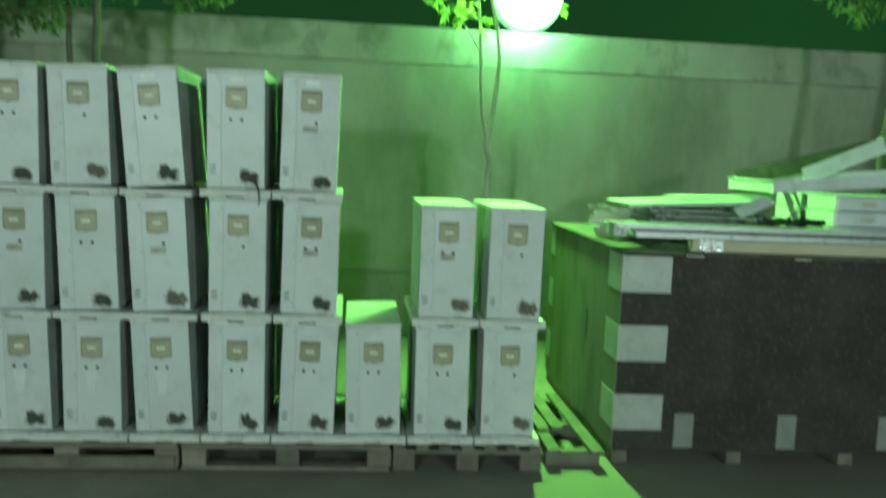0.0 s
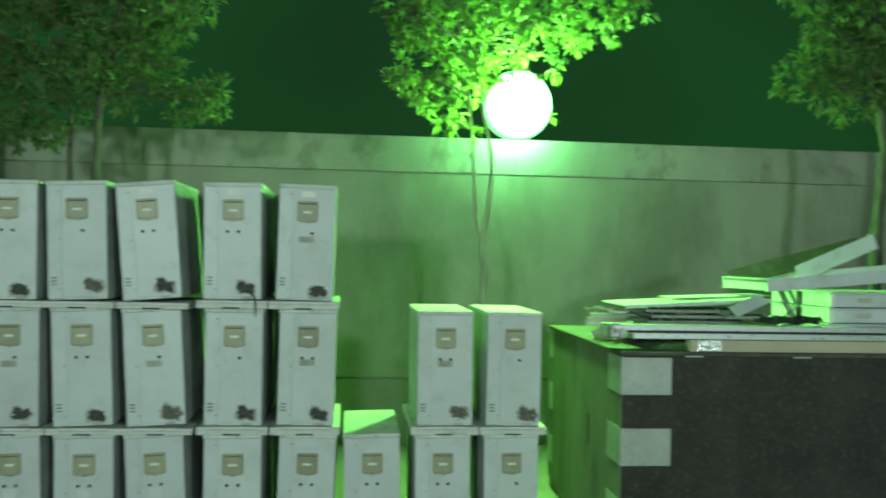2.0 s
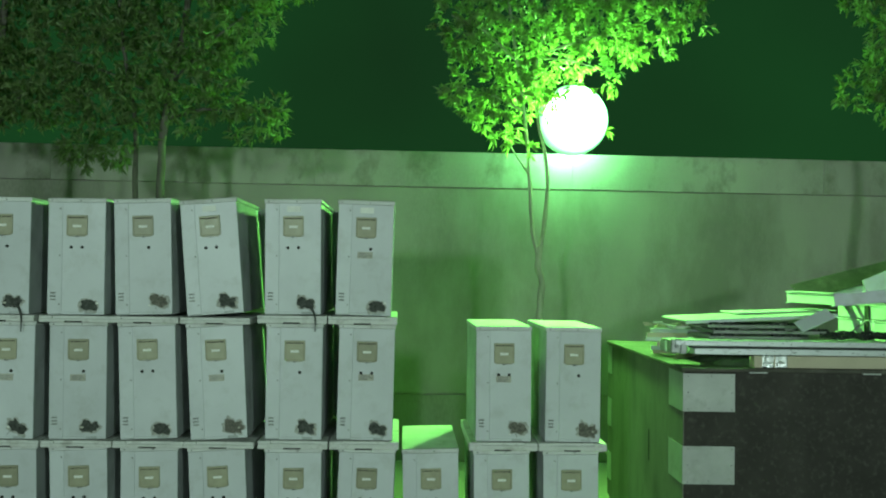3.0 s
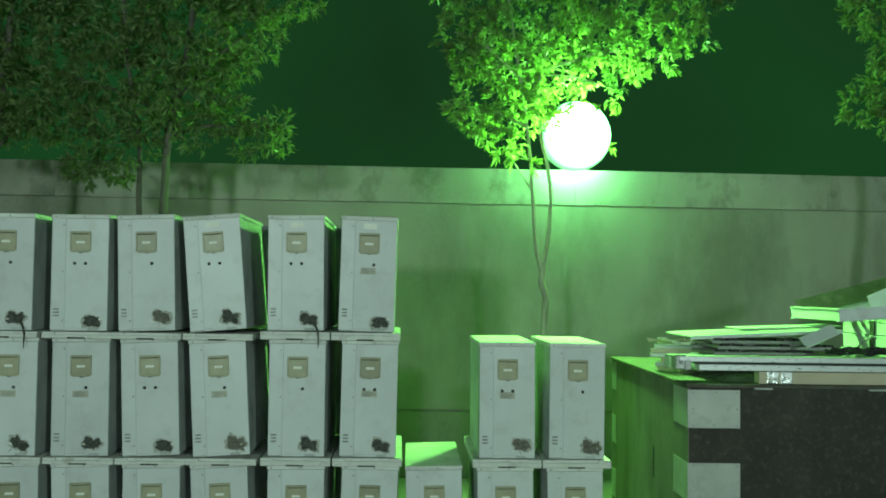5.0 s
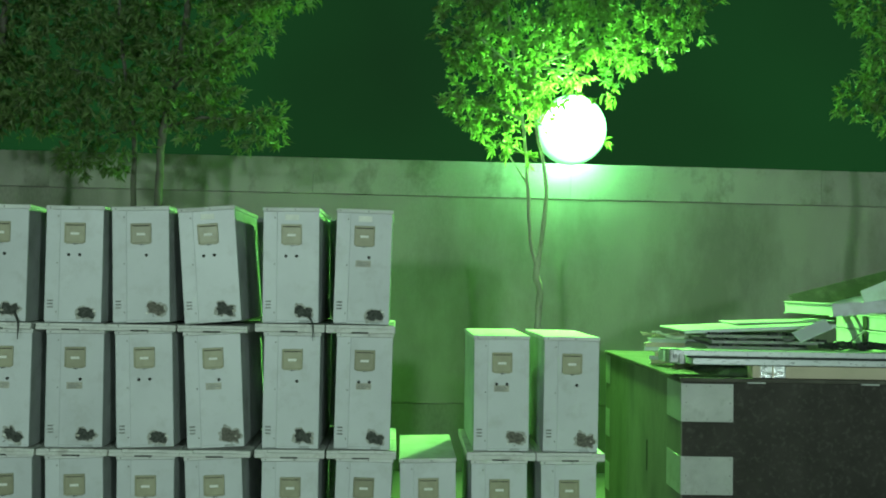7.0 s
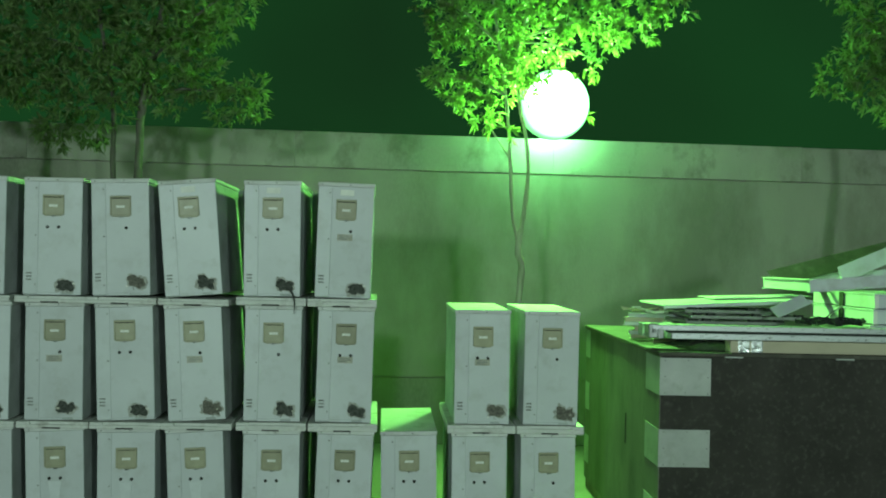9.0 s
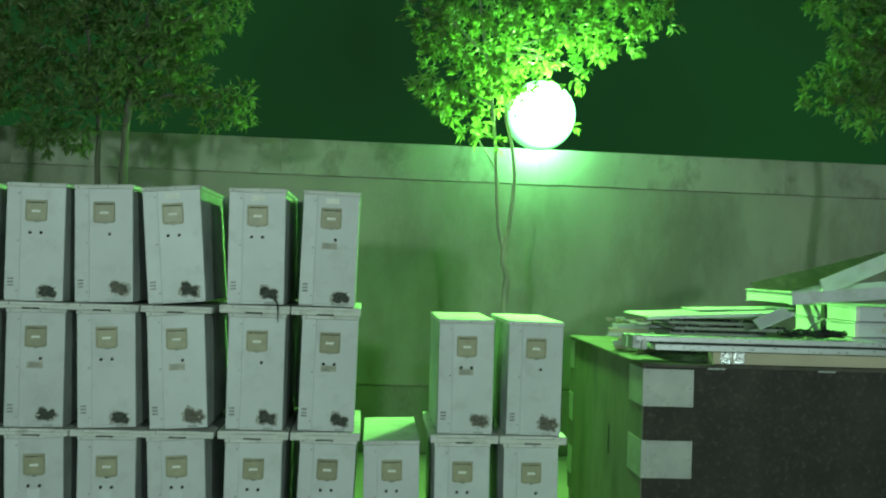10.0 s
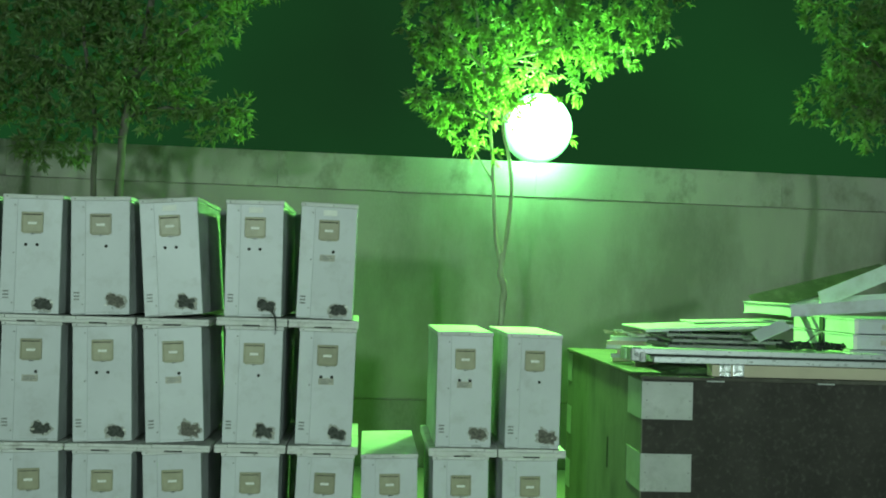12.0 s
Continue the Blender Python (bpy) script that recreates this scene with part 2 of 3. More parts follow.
def ragged(seed, w, h, core):
    """A torn patch with a jagged outline on the door. core: the dark torn holes, else the grey frayed rim round them."""
    rnd = random.Random(seed)
    bm = bmesh.new()
    grow, y = (0.5, -0.0034) if core else (0.56, -0.0016)
    n, ring, low = 56, [], []
    c = bm.verts.new((0.0, y + 0.0005, 0.0))
    lobes = [(-0.26 + rnd.uniform(-0.05, 0.03), rnd.uniform(-0.1, 0.12), rnd.uniform(0.30, 0.38)),
             (0.24 + rnd.uniform(-0.04, 0.06), rnd.uniform(-0.16, 0.06), rnd.uniform(0.26, 0.34)), (0.0, rnd.uniform(-0.14, 0.0), 0.22)]
    for k in range(n):
        a = k * math.tau / n
        ca, sa = math.cos(a), math.sin(a)
        far_edge = 0.16
        for lx, lz, lr in lobes:
            along, off = lx * ca + lz * sa, lx * sa - lz * ca
            if abs(off) < lr:
                far_edge = max(far_edge, along + math.sqrt(lr * lr - off * off))
        rr = 2 * grow * far_edge * (1.0 + 0.30 * noise.noise((2.6 * ca + 9 * seed, 2.6 * sa, 3.0 + 5 * core)) + rnd.uniform(-0.07, 0.07))
        p = (rr * w * ca, y - 0.0018 * rnd.random(), rr * h * 1.8 * sa)
        ring.append(bm.verts.new(p))
        low.append(bm.verts.new((p[0], 0.002, p[2])))
    for k in range(n):
        bm.faces.new((ring[k], ring[(k + 1) % n], c))
        bm.faces.new((ring[(k + 1) % n], ring[k], low[k], low[(k + 1) % n]))
    for _ in range(4 if core else 0):
        x, z, l = rnd.uniform(-0.55, 0.55) * w, rnd.uniform(-0.55, 0.45) * h, rnd.uniform(0.006, 0.024)
        a = rnd.uniform(-1.0, 1.0)
        v = [bm.verts.new((x + dx * math.cos(a) - dz * math.sin(a), y - 0.003, z + dx * math.sin(a) + dz * math.cos(a))) for dx, dz in ((-0.002, 0), (0.002, 0), (0.001, -l), (-0.001, -l))]
        bm.faces.new(v)
    return bm


x0, x1, yf = -BW / 2, BW / 2, 0.0
CAB = {}
for key, under in (("base", -0.040), ("slim_base", -0.032)):
    CAB[key] = mesh_of(merged(
        block(-0.182, 0.182, -0.022, BD + 0.01, under, -0.012, 0.004), block(-0.182, -0.115, -0.018, BD, -0.014, 0.002, 0.003),
        block(0.115, 0.182, -0.018, BD, -0.014, 0.002, 0.003), block(-0.116, 0.116, -0.006, BD - 0.05, -0.014, 0.0015, 0.001)), "base", M_BASE)
CAB["hand_slot"] = mesh_of(block(-0.048, 0.042, -0.0236, -0.018, -0.0402, -0.0325, 0.001), "hand_slot", M_SLOT)
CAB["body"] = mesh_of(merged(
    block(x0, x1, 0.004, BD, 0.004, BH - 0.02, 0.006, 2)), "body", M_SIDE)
# added flange, widened to the right to block lamplight between the cabinets
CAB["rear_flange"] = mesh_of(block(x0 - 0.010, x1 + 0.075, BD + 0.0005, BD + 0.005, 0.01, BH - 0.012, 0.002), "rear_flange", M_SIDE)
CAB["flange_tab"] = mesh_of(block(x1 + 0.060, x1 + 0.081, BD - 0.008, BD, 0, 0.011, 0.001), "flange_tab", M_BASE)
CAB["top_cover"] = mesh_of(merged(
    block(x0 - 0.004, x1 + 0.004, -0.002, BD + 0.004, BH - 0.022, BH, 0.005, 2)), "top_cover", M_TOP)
sx = x0 + 0.074
CAB["side_strip"] = mesh_of(block(x0 + 0.001, sx - 0.0002, -0.002, 0.008, 0.012, BH - 0.0224, 0.0014), "side_strip", M_WHITE)
# the door has a shallow notch in its lower edge, near the hinge
CAB["door"] = mesh_of(merged(
    block(sx + 0.0002, x1 - 0.001, -0.002, 0.008, 0.020, BH - 0.0224, 0.0014),
    block(sx + 0.0002, 0.046, -0.002, 0.008, 0.007, 0.0198, 0.0012), block(0.098, x1 - 0.001, -0.002, 0.008, 0.007, 0.0198, 0.0012)), "door", M_WHITE)
wx0, wx1, wz0, wz1 = -0.052, 0.056, 0.415, 0.526
CAB["meter_window"] = mesh_of(merged(
    block(wx0, wx1, -0.010, 0, wz1 - 0.012, wz1, 0.003), block(wx0, wx0 + 0.009, -0.009, 0, wz0 + 0.006, wz1 - 0.010, 0.002),
    block(wx1 - 0.009, wx1, -0.009, 0, wz0 + 0.006, wz1 - 0.010, 0.002), block(wx0 + 0.009, wx1 - 0.009, -0.008, 0, wz0, wz0 + 0.012, 0.003),
    block(wx0 + 0.006, wx1 - 0.006, -0.0060, 0, wz0 + 0.010, wz1 - 0.0155, 0.002)), "meter_window", M_BEIGE)
CAB["slot"] = mesh_of(block(wx0 + 0.008, wx1 - 0.008, -0.0035, 0, wz1 - 0.017, wz1 - 0.011), "slot", M_SLOT)
CAB["label_strip"] = mesh_of(block(-0.020, 0.024, -0.0072, -0.004, 0.462, 0.475, 0.001), "label_strip", M_PAPER_GLOSS)
CAB["hasp"] = mesh_of(merged(block(-0.004, 0.006, -0.012, 0, wz0 - 0.005, wz0 + 0.003, 0.0015), disc(0.014, wz0 - 0.001, -0.011, 0, 0.003)), "hasp", M_SCREW)
CAB["lock"] = mesh_of(merged(disc(0, 0, -0.007, 0, 0.0085), disc(0, 0, -0.010, -0.006, 0.0045)), "lock", M_SLOT, True)
CAB["screw"] = mesh_of(disc(0, 0, -0.0045, 0, 0.0040, 10), "screw", M_DULL)
CAB["vent_slot"] = mesh_of(merged(block(-0.014, 0.014, -0.0065, 0, -0.0005, 0.004, 0.001), block(-0.014, 0.014, -0.0032, 0, -0.004, 0)), "vent_slot", M_DULL)
CAB["sticker"] = mesh_of(merged(block(-0.040, 0.040, -0.0032, 0, -0.017, 0.017, 0.0008)), "sticker", M_STICK)
# pale patch that imitates a gloss highlight high on the door
CAB["pale_label"] = mesh_of(block(-0.036, 0.036, -0.0028, 0, -0.015, 0.015, 0.0008), "pale_label", M_PAPER_GLOSS)
CAB["bar"] = mesh_of(merged(*[block(-0.032, w, -0.0042, -0.002, z, z + 0.004) for w, z in ((0.025, 0.006), (0.031, -0.003), (0.012, -0.011))]), "printed_bars", M_DULL)
M_SMEAR = material("pale_smear", (0.632, 0.65, 0.662), 0.5, vary=0.08, scale=30, fine=120, bump=0.0)
bm = block(-0.034, 0.032, -0.0026, 0, -0.075, 0.05, 0.0004)
for v in bm.verts:
    if v.co.z < 0:
        v.co.x *= 0.55
CAB["pale_streak"] = mesh_of(bm, "pale_streak", M_SMEAR)
TORN = [mesh_of(ragged(s, 0.080, 0.050, True), "torn_hole", M_GREY if s in (2, 5) else M_CHAR) for s in range(7)]


def scrap(seed):
    """A bit of pale paper still stuck over a torn patch."""
    rnd = random.Random(seed + 40)
    x, z, w, h = rnd.choice((-0.05, -0.042, 0.026, 0.034)), rnd.uniform(-0.024, 0.024), rnd.uniform(0.006, 0.014), rnd.uniform(0.004, 0.008)
    b = block(x, x + w, -0.0078 - 0.0006 * rnd.random(), -0.0066, z, z + h, 0.0003)
    for v in b.verts:
        v.co.x += 0.35 * (v.co.z - z) * rnd.choice((-1, 1)) + rnd.uniform(-0.003, 0.003)
        v.co.z += rnd.uniform(-0.003, 0.003)
    return b


SCRAP = [mesh_of(scrap(s), "paper_scrap", M_STICK if s % 2 else M_PAPER_GLOSS) for s in range(7)]
FRAY = [mesh_of(ragged(s, 0.086, 0.057, False), "frayed_rim", M_FRAY) for s in range(7)]


def cabinet(x, z, lean, locks, sticker, torn, yaw=0.0, y=3.5, sheet=False, flange=False, mark=False, slim=False, drop=0.0):
    """One cabinet: x is the middle of its foot; z the underside of its body; lean in degrees to the left; drop lowers its window."""
    words = "two locks" if locks == 2 else "one lock"
    extra = ", worn sticker" if sticker else (", pale streak" if sheet else "")
    root = thing("metal_cabinet", (x, y, z), f"white metal meter cabinet with {words}{extra}, torn corner", "cabinet", "stacked white cabinets", yaw)
    m = Matrix.Translation((x0, 0, 0)) @ pose(0, 0, 0, 0, -lean, 0) @ Matrix.Translation((-x0, 0, 0)) if lean > 0 else \
        Matrix.Translation((x1, 0, 0)) @ pose(0, 0, 0, 0, -lean, 0) @ Matrix.Translation((-x1, 0, 0))
    base = part("base", CAB["slim_base" if slim else "base"], None, root, "dusty base rail")
    part("hand_slot", CAB["hand_slot"], None, base, "", pose(0, 0, 0.008 if slim else 0))
    part("body", CAB["body"], None, root, "", m)
    part("top_cover", CAB["top_cover"], None, root, "", m)
    if flange:
        part("rear_flange", CAB["rear_flange"], None, root, "", m)
    part("side_strip", CAB["side_strip"], None, root, "", m)
    door = part("door", CAB["door"], None, root, "white enamelled door", m)
    win = part("meter_window", CAB["meter_window"], None, root, "beige plastic meter window", m @ pose(0, 0, -drop))
    part("slot", CAB["slot"], None, win)
    part("label_strip", CAB["label_strip"], None, win, "white label strip")
    part("hasp", CAB["hasp"], None, win)
    for lx in ((0.029,) if locks == 1 else (-0.027, 0.029)):
        part("lock", CAB["lock"], None, door, "black round lock", pose(lx, 0, 0.358 - 0.6 * drop))
    for sxp, sz in ((-0.128, BH - 0.012), (0.02, BH - 0.012), (x0 + 0.062, 0.56), (x0 + 0.062, 0.315), (x0 + 0.062, 0.06)):
        part("screw", CAB["screw"], None, root, "", m @ pose(sxp, -0.001, sz))
    for k in range(3):
        part("vent_slot", CAB["vent_slot"], None, root, "", m @ pose(-0.117, -0.001, 0.085 + 0.017 * k))
    if sticker:
        st = part("sticker", CAB["sticker"], None, door, "worn beige sticker", pose(0.0, -0.001, 0.335 if locks == 2 else 0.325))
        part("printed_bars", CAB["bar"], None, st)
    if mark:
        part("pale_label", CAB["pale_label"], None, door, "pale painted gloss patch", pose(0.004, -0.001, 0.563))
    if sheet:
        part("pale_streak", CAB["pale_streak"], None, door, "pale run streak under the locks", pose(0.0, -0.001, 0.285))
    spot = pose(0.070 + 0.004 * (torn % 3), -0.002, 0.064 + 0.003 * (torn % 4), 0, random.uniform(-8, 8), 0)
    part("torn_hole", TORN[torn], None, door, "torn dark insulation", spot)
    part("frayed_rim", FRAY[torn], None, door, "frayed grey paint edge", spot)
    if torn != 0:
        part("paper_scrap", SCRAP[torn], None, door, "pale torn paper scrap", spot)
    if torn in (0, 3) and z > 1:
        strip = [(0.085, -0.007, 0.06), (0.104, -0.012, 0.03), (0.118, -0.024, 0.004), (0.122, -0.028, -0.03), (0.120, -0.027, -0.085)]
        part("hanging_shred", tube(strip, [0.008, 0.006, 0.005, 0.004, 0.002], 6), M_CHAR, door, "dark hanging shred")
    return root


Z1, Z2, Z3 = 0.18, 0.835, 1.49
# foot middle, lean to the left, locks, sticker, torn patch
TOP = [(-1.87, 0.3, 1, False, 3), (-1.483, 0.6, 2, False, 4), (-1.129, 2.3, 1, False, 2), (-0.757, 5.2, 2, False, 1), (-0.356, 0.9, 2, False, 0), (0.014, -0.8, 1, True, 4)]
MID = [(-1.83, 0.4, 1, True, 6), (-1.456, 0.9, 1, True, 3), (-1.088, 2.6, 2, False, 4), (-0.724, 3.7, 1, True, 5), (-0.340, 0.3, 1, False, 1), (0.033, -0.5, 2, True, 0),
       (0.768, 0.4, 2, True, 2), (1.137, -0.2, 1, False, 5)]
LOW = [(-1.79, 2.0, 2, True, 0), (-1.425, 2.4, 2, True, 1), (-1.072, 1.2, 2, True, 4), (-0.702, 3.4, 2, True, 3), (-0.333, 0.4, 2, True, 6), (0.036, -1.3, 2, False, 1),
       (0.398, 1.5, 2, False, 3), (0.768, 0.8, 2, False, 0), (1.137, 0.7, 1, False, 2)]
for x, lean, locks, st, torn in TOP:
    cabinet(x, Z3 - (0.016 if x < -0.6 else 0), lean, locks, st, torn, 0.7 if x > 0 else 0.0, flange=x < -0.1, mark=x > -0.8, slim=x < -0.6)
for x, lean, locks, st, torn in MID:
    box = cabinet(x, Z2 - (0.008 if x < -0.6 else 0), lean, locks, st, torn, 0.7 if 0 < x < 0.1 else 0.0, flange=x < -0.1, slim=x < -0.6)
    if -0.4 < x < -0.3:
        for k in range(8):
            part("flange_tab", CAB["flange_tab"], None, box, "", pose(0.0, 0.0, 0.05 + 0.069 * k))
for x, lean, locks, st, torn in LOW:
    cabinet(x, Z1, lean, locks, False, torn, sheet=st, flange=x < -0.1, drop=0.012)


# ---- pallets ----
def board(parent, a, name="board", bevel=0.004):
    bm = block(*a, bevel)
    for v in bm.verts:
        v.co += Vector((random.uniform(-1, 1), random.uniform(-1, 1), random.uniform(-1, 1))) * 0.0025
    return part(name, bm, M_WOOD, parent)


def pallet(xa, xb, y=3.45, depth=1.1, along=True, label="weathered wooden pallet under stacked cabinets"):
    """along: the top boards lie along x, else they run away from the front."""
    root = thing("pallet", (xa, y, 0), label, "pallet", "pallets under the cabinets")
    w = xb - xa
    if along:
        for k in range(7):
            y0 = k * (depth - 0.1) / 6
            board(root, (0, w, y0, y0 + 0.1, 0.115, 0.139), "deck_board")
        for bx in (0, w / 2 - 0.06, w - 0.12):
            for by in (0.004, depth / 2 - 0.06, depth - 0.124):
                board(root, (bx + 0.004, bx + 0.13, by, by + 0.12, 0.022, 0.114), "pallet_block")
        for by in (0.0, depth / 2 - 0.05, depth - 0.1):
            board(root, (0, w, by, by + 0.1, 0.0, 0.021), "bottom_board")
        if xa < -1:
            board(root, (0.01, w - 0.01, -0.014, 0.003, 0.018, 0.078), "front_board")
    else:
        n = max(3, round(w / 0.115))
        for k in range(n):
            bx = k * (w - 0.07) / (n - 1)
            board(root, (bx, bx + 0.07, 0, depth, 0.117, 0.139), "deck_board")
        for by in (0.006, depth / 2 - 0.05, depth - 0.1):
            board(root, (0, w, by, by + 0.09, 0.094, 0.116), "cross_board")
            for bx in (0, w / 2 - 0.06, w - 0.12):
                board(root, (bx, bx + 0.12, by, by + 0.09, 0.0, 0.093), "pallet_block")
    return root


pallet(-2.95, -1.79)
pallet(-1.77, -0.63)
pallet(-0.61, 0.49)
pallet(0.51, 1.33, along=False)
broken = thing("pallet", (1.38, 3.5, 0), "broken narrow wooden pallet beside the crate", "pallet", "pallets under the cabinets")
for bx, y0, y1 in ((0.0, 0.02, 0.34), (0.02, 0.40, 1.15), (0.115, 0.45, 1.2), (0.245, 0.0, 1.2)):
    board(broken, (bx, bx + 0.075, y0, y1, 0.082, 0.102), "deck_board")
for y0 in (0.06, 0.55, 1.05):
    board(broken, (0.0, 0.31, y0, y0 + 0.08, 0.0, 0.081), "cross_board")


# ---- transport crate ----
CX0, CX1, CY0, CY1, CZ0, CZ1 = 1.765, 5.2, 3.6, 5.52, 0.075, 1.212
crate = thing("transport_crate", (CX0, CY0, 0), "large dark plywood transport crate with zinc corner plates", "crate", "", -1.0)
W, DP = CX1 - CX0, CY1 - CY0
part("front_panel", block(0.004, W - 0.004, 0, 0.02, CZ0, CZ1, 0.002), M_PLY, crate, "black film-faced plywood panel")
part("back_panel", block(0.004, W - 0.004, DP - 0.02, DP, CZ0, CZ1, 0.002), M_PLY, crate)
part("side_panel", block(0, 0.018, 0.001, DP - 0.001, CZ0, CZ1, 0.002), M_PLYS, crate, "weathered side board")
part("side_panel", block(W - 0.018, W, 0.001, DP - 0.001, CZ0, CZ1, 0.002), M_PLYS, crate)
part("lid", block(-0.012, W + 0.012, -0.008, DP + 0.012, CZ1 + 0.001, CZ1 + 0.022, 0.003), M_LID, crate, "dark plywood lid")
for k in range(5):
    bx = 0.01 + k * 0.68
    part("skid_block", block(bx, bx + 0.09, 0.01, DP - 0.02, 0, CZ0 - 0.001, 0.004), M_WOOD, crate)


def corner_plate(x, z0, z1, w, side):
    """A bent zinc plate round the crate's upright edge: one leaf on the front, one on the side, with rivets."""
    pl = part("corner_plate", merged(block(x, x + w, -0.0028, 0, z0, z1, 0.001),
                                     *([block(-0.0028, 0, -0.0028, side, z0, z1, 0.001)] if side else [])), M_PLATE, crate, "riveted zinc plate")
    for rx, rz in ((0.1, 0.06), (0.5, 0.08), (0.94, 0.06), (0.1, 0.5), (0.94, 0.5), (0.1, 0.93), (0.55, 0.94), (0.94, 0.93)):
        part("rivet", CAB["screw"], None, pl, "", pose(x + w * rx, -0.002, z0 + (z1 - z0) * rz))


for z in (0.995, 0.600, 0.200):
    corner_plate(-0.003, z, z + 0.207, 0.288, 0.27)
    part("corner_plate", block(-0.003, 0, DP - 0.14, DP, z, z + 0.207, 0.001), M_PLATE, crate)
for x in (0.36, 0.975, 1.59):
    pl = part("foot_plate", block(x, x + 0.115, -0.003, 0, 0.098, 0.300, 0.001), M_DUSTY, crate, "narrow zinc plate")
    for rx, rz in ((0.02, 0.28), (0.095, 0.28), (0.02, 0.12), (0.095, 0.12)):
        part("rivet", CAB["screw"], None, pl, "", pose(x + rx, -0.002, rz))
for x in (0.36, 0.99, 1.62):
    part("lid_clip", block(x, x + 0.1, -0.014, 0.03, CZ1 - 0.004, CZ1 + 0.004, 0.001), M_PLATE, crate)
part("crack", block(-0.002, 0.004, 0.70, 0.725, 0.58, 0.77, 0.001), M_SLOT, crate)

# ---- scrap on the crate ----
LID = CZ1 + 0.023


def channel(length, w, h, t=0.004, lips=True):
    """An open C section along +x with its web to the front."""
    bits = [block(0, length, 0, t, 0, h, 0.0008), block(0, length, t, w, 0, t, 0.0008), block(0, length, t, w, h - t, h, 0.0008)]
    if lips:
        bits += [block(0, length, w - t, w, t, h * 0.25, 0.0008), block(0, length, w - t, w, h * 0.75, h - t, 0.0008)]
    return merged(*bits)


ob = thing("square_tube", (2.165, 3.615, LID), "beige painted square tube with foil tape", "tube")
part("tube_body", block(0, 2.6, 0, 0.075, 0, 0.066, 0.004, 2), M_TUBE, ob)
for x in (0.042, 0.117):
    part("tape_wrap", block(x, x + 0.069, -0.004, 0.079, -0.0002, 0.0695, 0.006, 2), M_TAPE, ob, "shiny foil tape")
ob = thing("square_tube", (2.40, 3.80, LID), "beige painted square tube lying behind", "tube")
part("tube_body", block(0, 2.3, 0, 0.075, 0, 0.066, 0.004, 2), M_TUBE, ob)

rail = thing("aluminium_rail", (1.70, 3.612, LID + 0.070), "long double aluminium rail lying across the crate", "rail")
part("lower_flange", block(0.13, 3.1, 0, 0.085, 0, 0.034, 0.003), M_ALU, rail)
part("web", block(0.12, 3.1, 0.014, 0.075, 0.034, 0.047, 0.001), M_RUBBER_SHADOW, rail, "dark recessed groove")
part("upper_flange", block(0.02, 3.1, -0.004, 0.09, 0.047, 0.078, 0.003), M_ALU, rail)
part("end_cap", merged(block(0.0, 0.06, 0.0, 0.088, 0.004, 0.084, 0.006), block(0.05, 0.085, -0.006, 0.04, 0.0, 0.06, 0.004)), M_FOIL, rail, "grey foil-wrapped end")
part("bolt_head", disc(0.03, 0.045, -0.012, 0.004, 0.012, 6), M_SCREW, rail)
rail2 = thing("aluminium_rail", (1.72, 3.80, LID + 0.069), "long aluminium rail lying behind another", "rail")
part("web", block(0.0, 3.0, 0, 0.09, 0, 0.06, 0.003), M_ALU, rail2)
part("lip", block(0.0, 3.0, 0.01, 0.08, 0.0605, 0.072, 0.003), M_DULL, rail2)

# a dark sheet lies crumpled on the lid under the rails
M_TARP = material("dark_plastic_sheet", (0.085, 0.085, 0.075), 0.5, vary=0.4, scale=14, fine=60, bump=0.3, dirt=(0.11, 0.11, 0.09), dirt_scale=10, dirt_amount=0.6)
tarp = thing("plastic_sheet", (2.0, 3.70, LID), "dark crumpled plastic sheet lying under the rails", "sheet")
bm = bmesh.new()
bmesh.ops.create_grid(bm, x_segments=44, y_segments=40, size=0.5)
for v in bm.verts:
    u, w = v.co.x + 0.5, v.co.y + 0.5
    edge = min(1.0, 7 * min(u, 1 - u, w, 1 - w))
    lift = 0.030 + 0.026 * noise.noise((u * 7, w * 6, 4)) + 0.012 * noise.noise((u * 19, w * 17, 9))
    v.co = Vector((u * 0.58 + 0.03 * noise.noise((w * 5, 2, u)), w * 0.52 + 0.02 * noise.noise((u * 6, 7, w)), 0.002 + edge * max(0.004, lift)))
part("crumpled_sheet", bm, M_TARP, tarp, smooth=True)

# offcuts and straps at the rails' ends
for k, (x, y, z, l, rz, ry) in enumerate(((1.83, 4.42, LID + 0.002, 0.34, 6, 0), (1.80, 4.36, LID + 0.030, 0.36, -6, 0), (1.82, 4.30, LID + 0.058, 0.30, 12, 0), (1.78, 4.40, LID + 0.086, 0.42, -3, 0), (1.77, 4.34, LID + 0.113, 0.26, 5, 0), (1.80, 4.38, LID + 0.140, 0.36, -9, 0), (1.88, 4.10, LID + 0.002, 0.24, 35, 0), (1.86, 4.16, LID + 0.030, 0.3, -20, 0))):
    ob = thing("offcut", (0, 0, 0), "short bent metal offcut in a heap", "scrap", "metal offcuts")
    ob.matrix_basis = pose(x, y, z, 0, ry, rz)
    part("strip", channel(l, 0.035, 0.026, 0.003, False), M_SHEET if k % 2 else M_TUBE, ob)
strap = thing("strap", (1.755, 4.32, LID + 0.168), "pale plastic straps lying loose in loops", "strap")
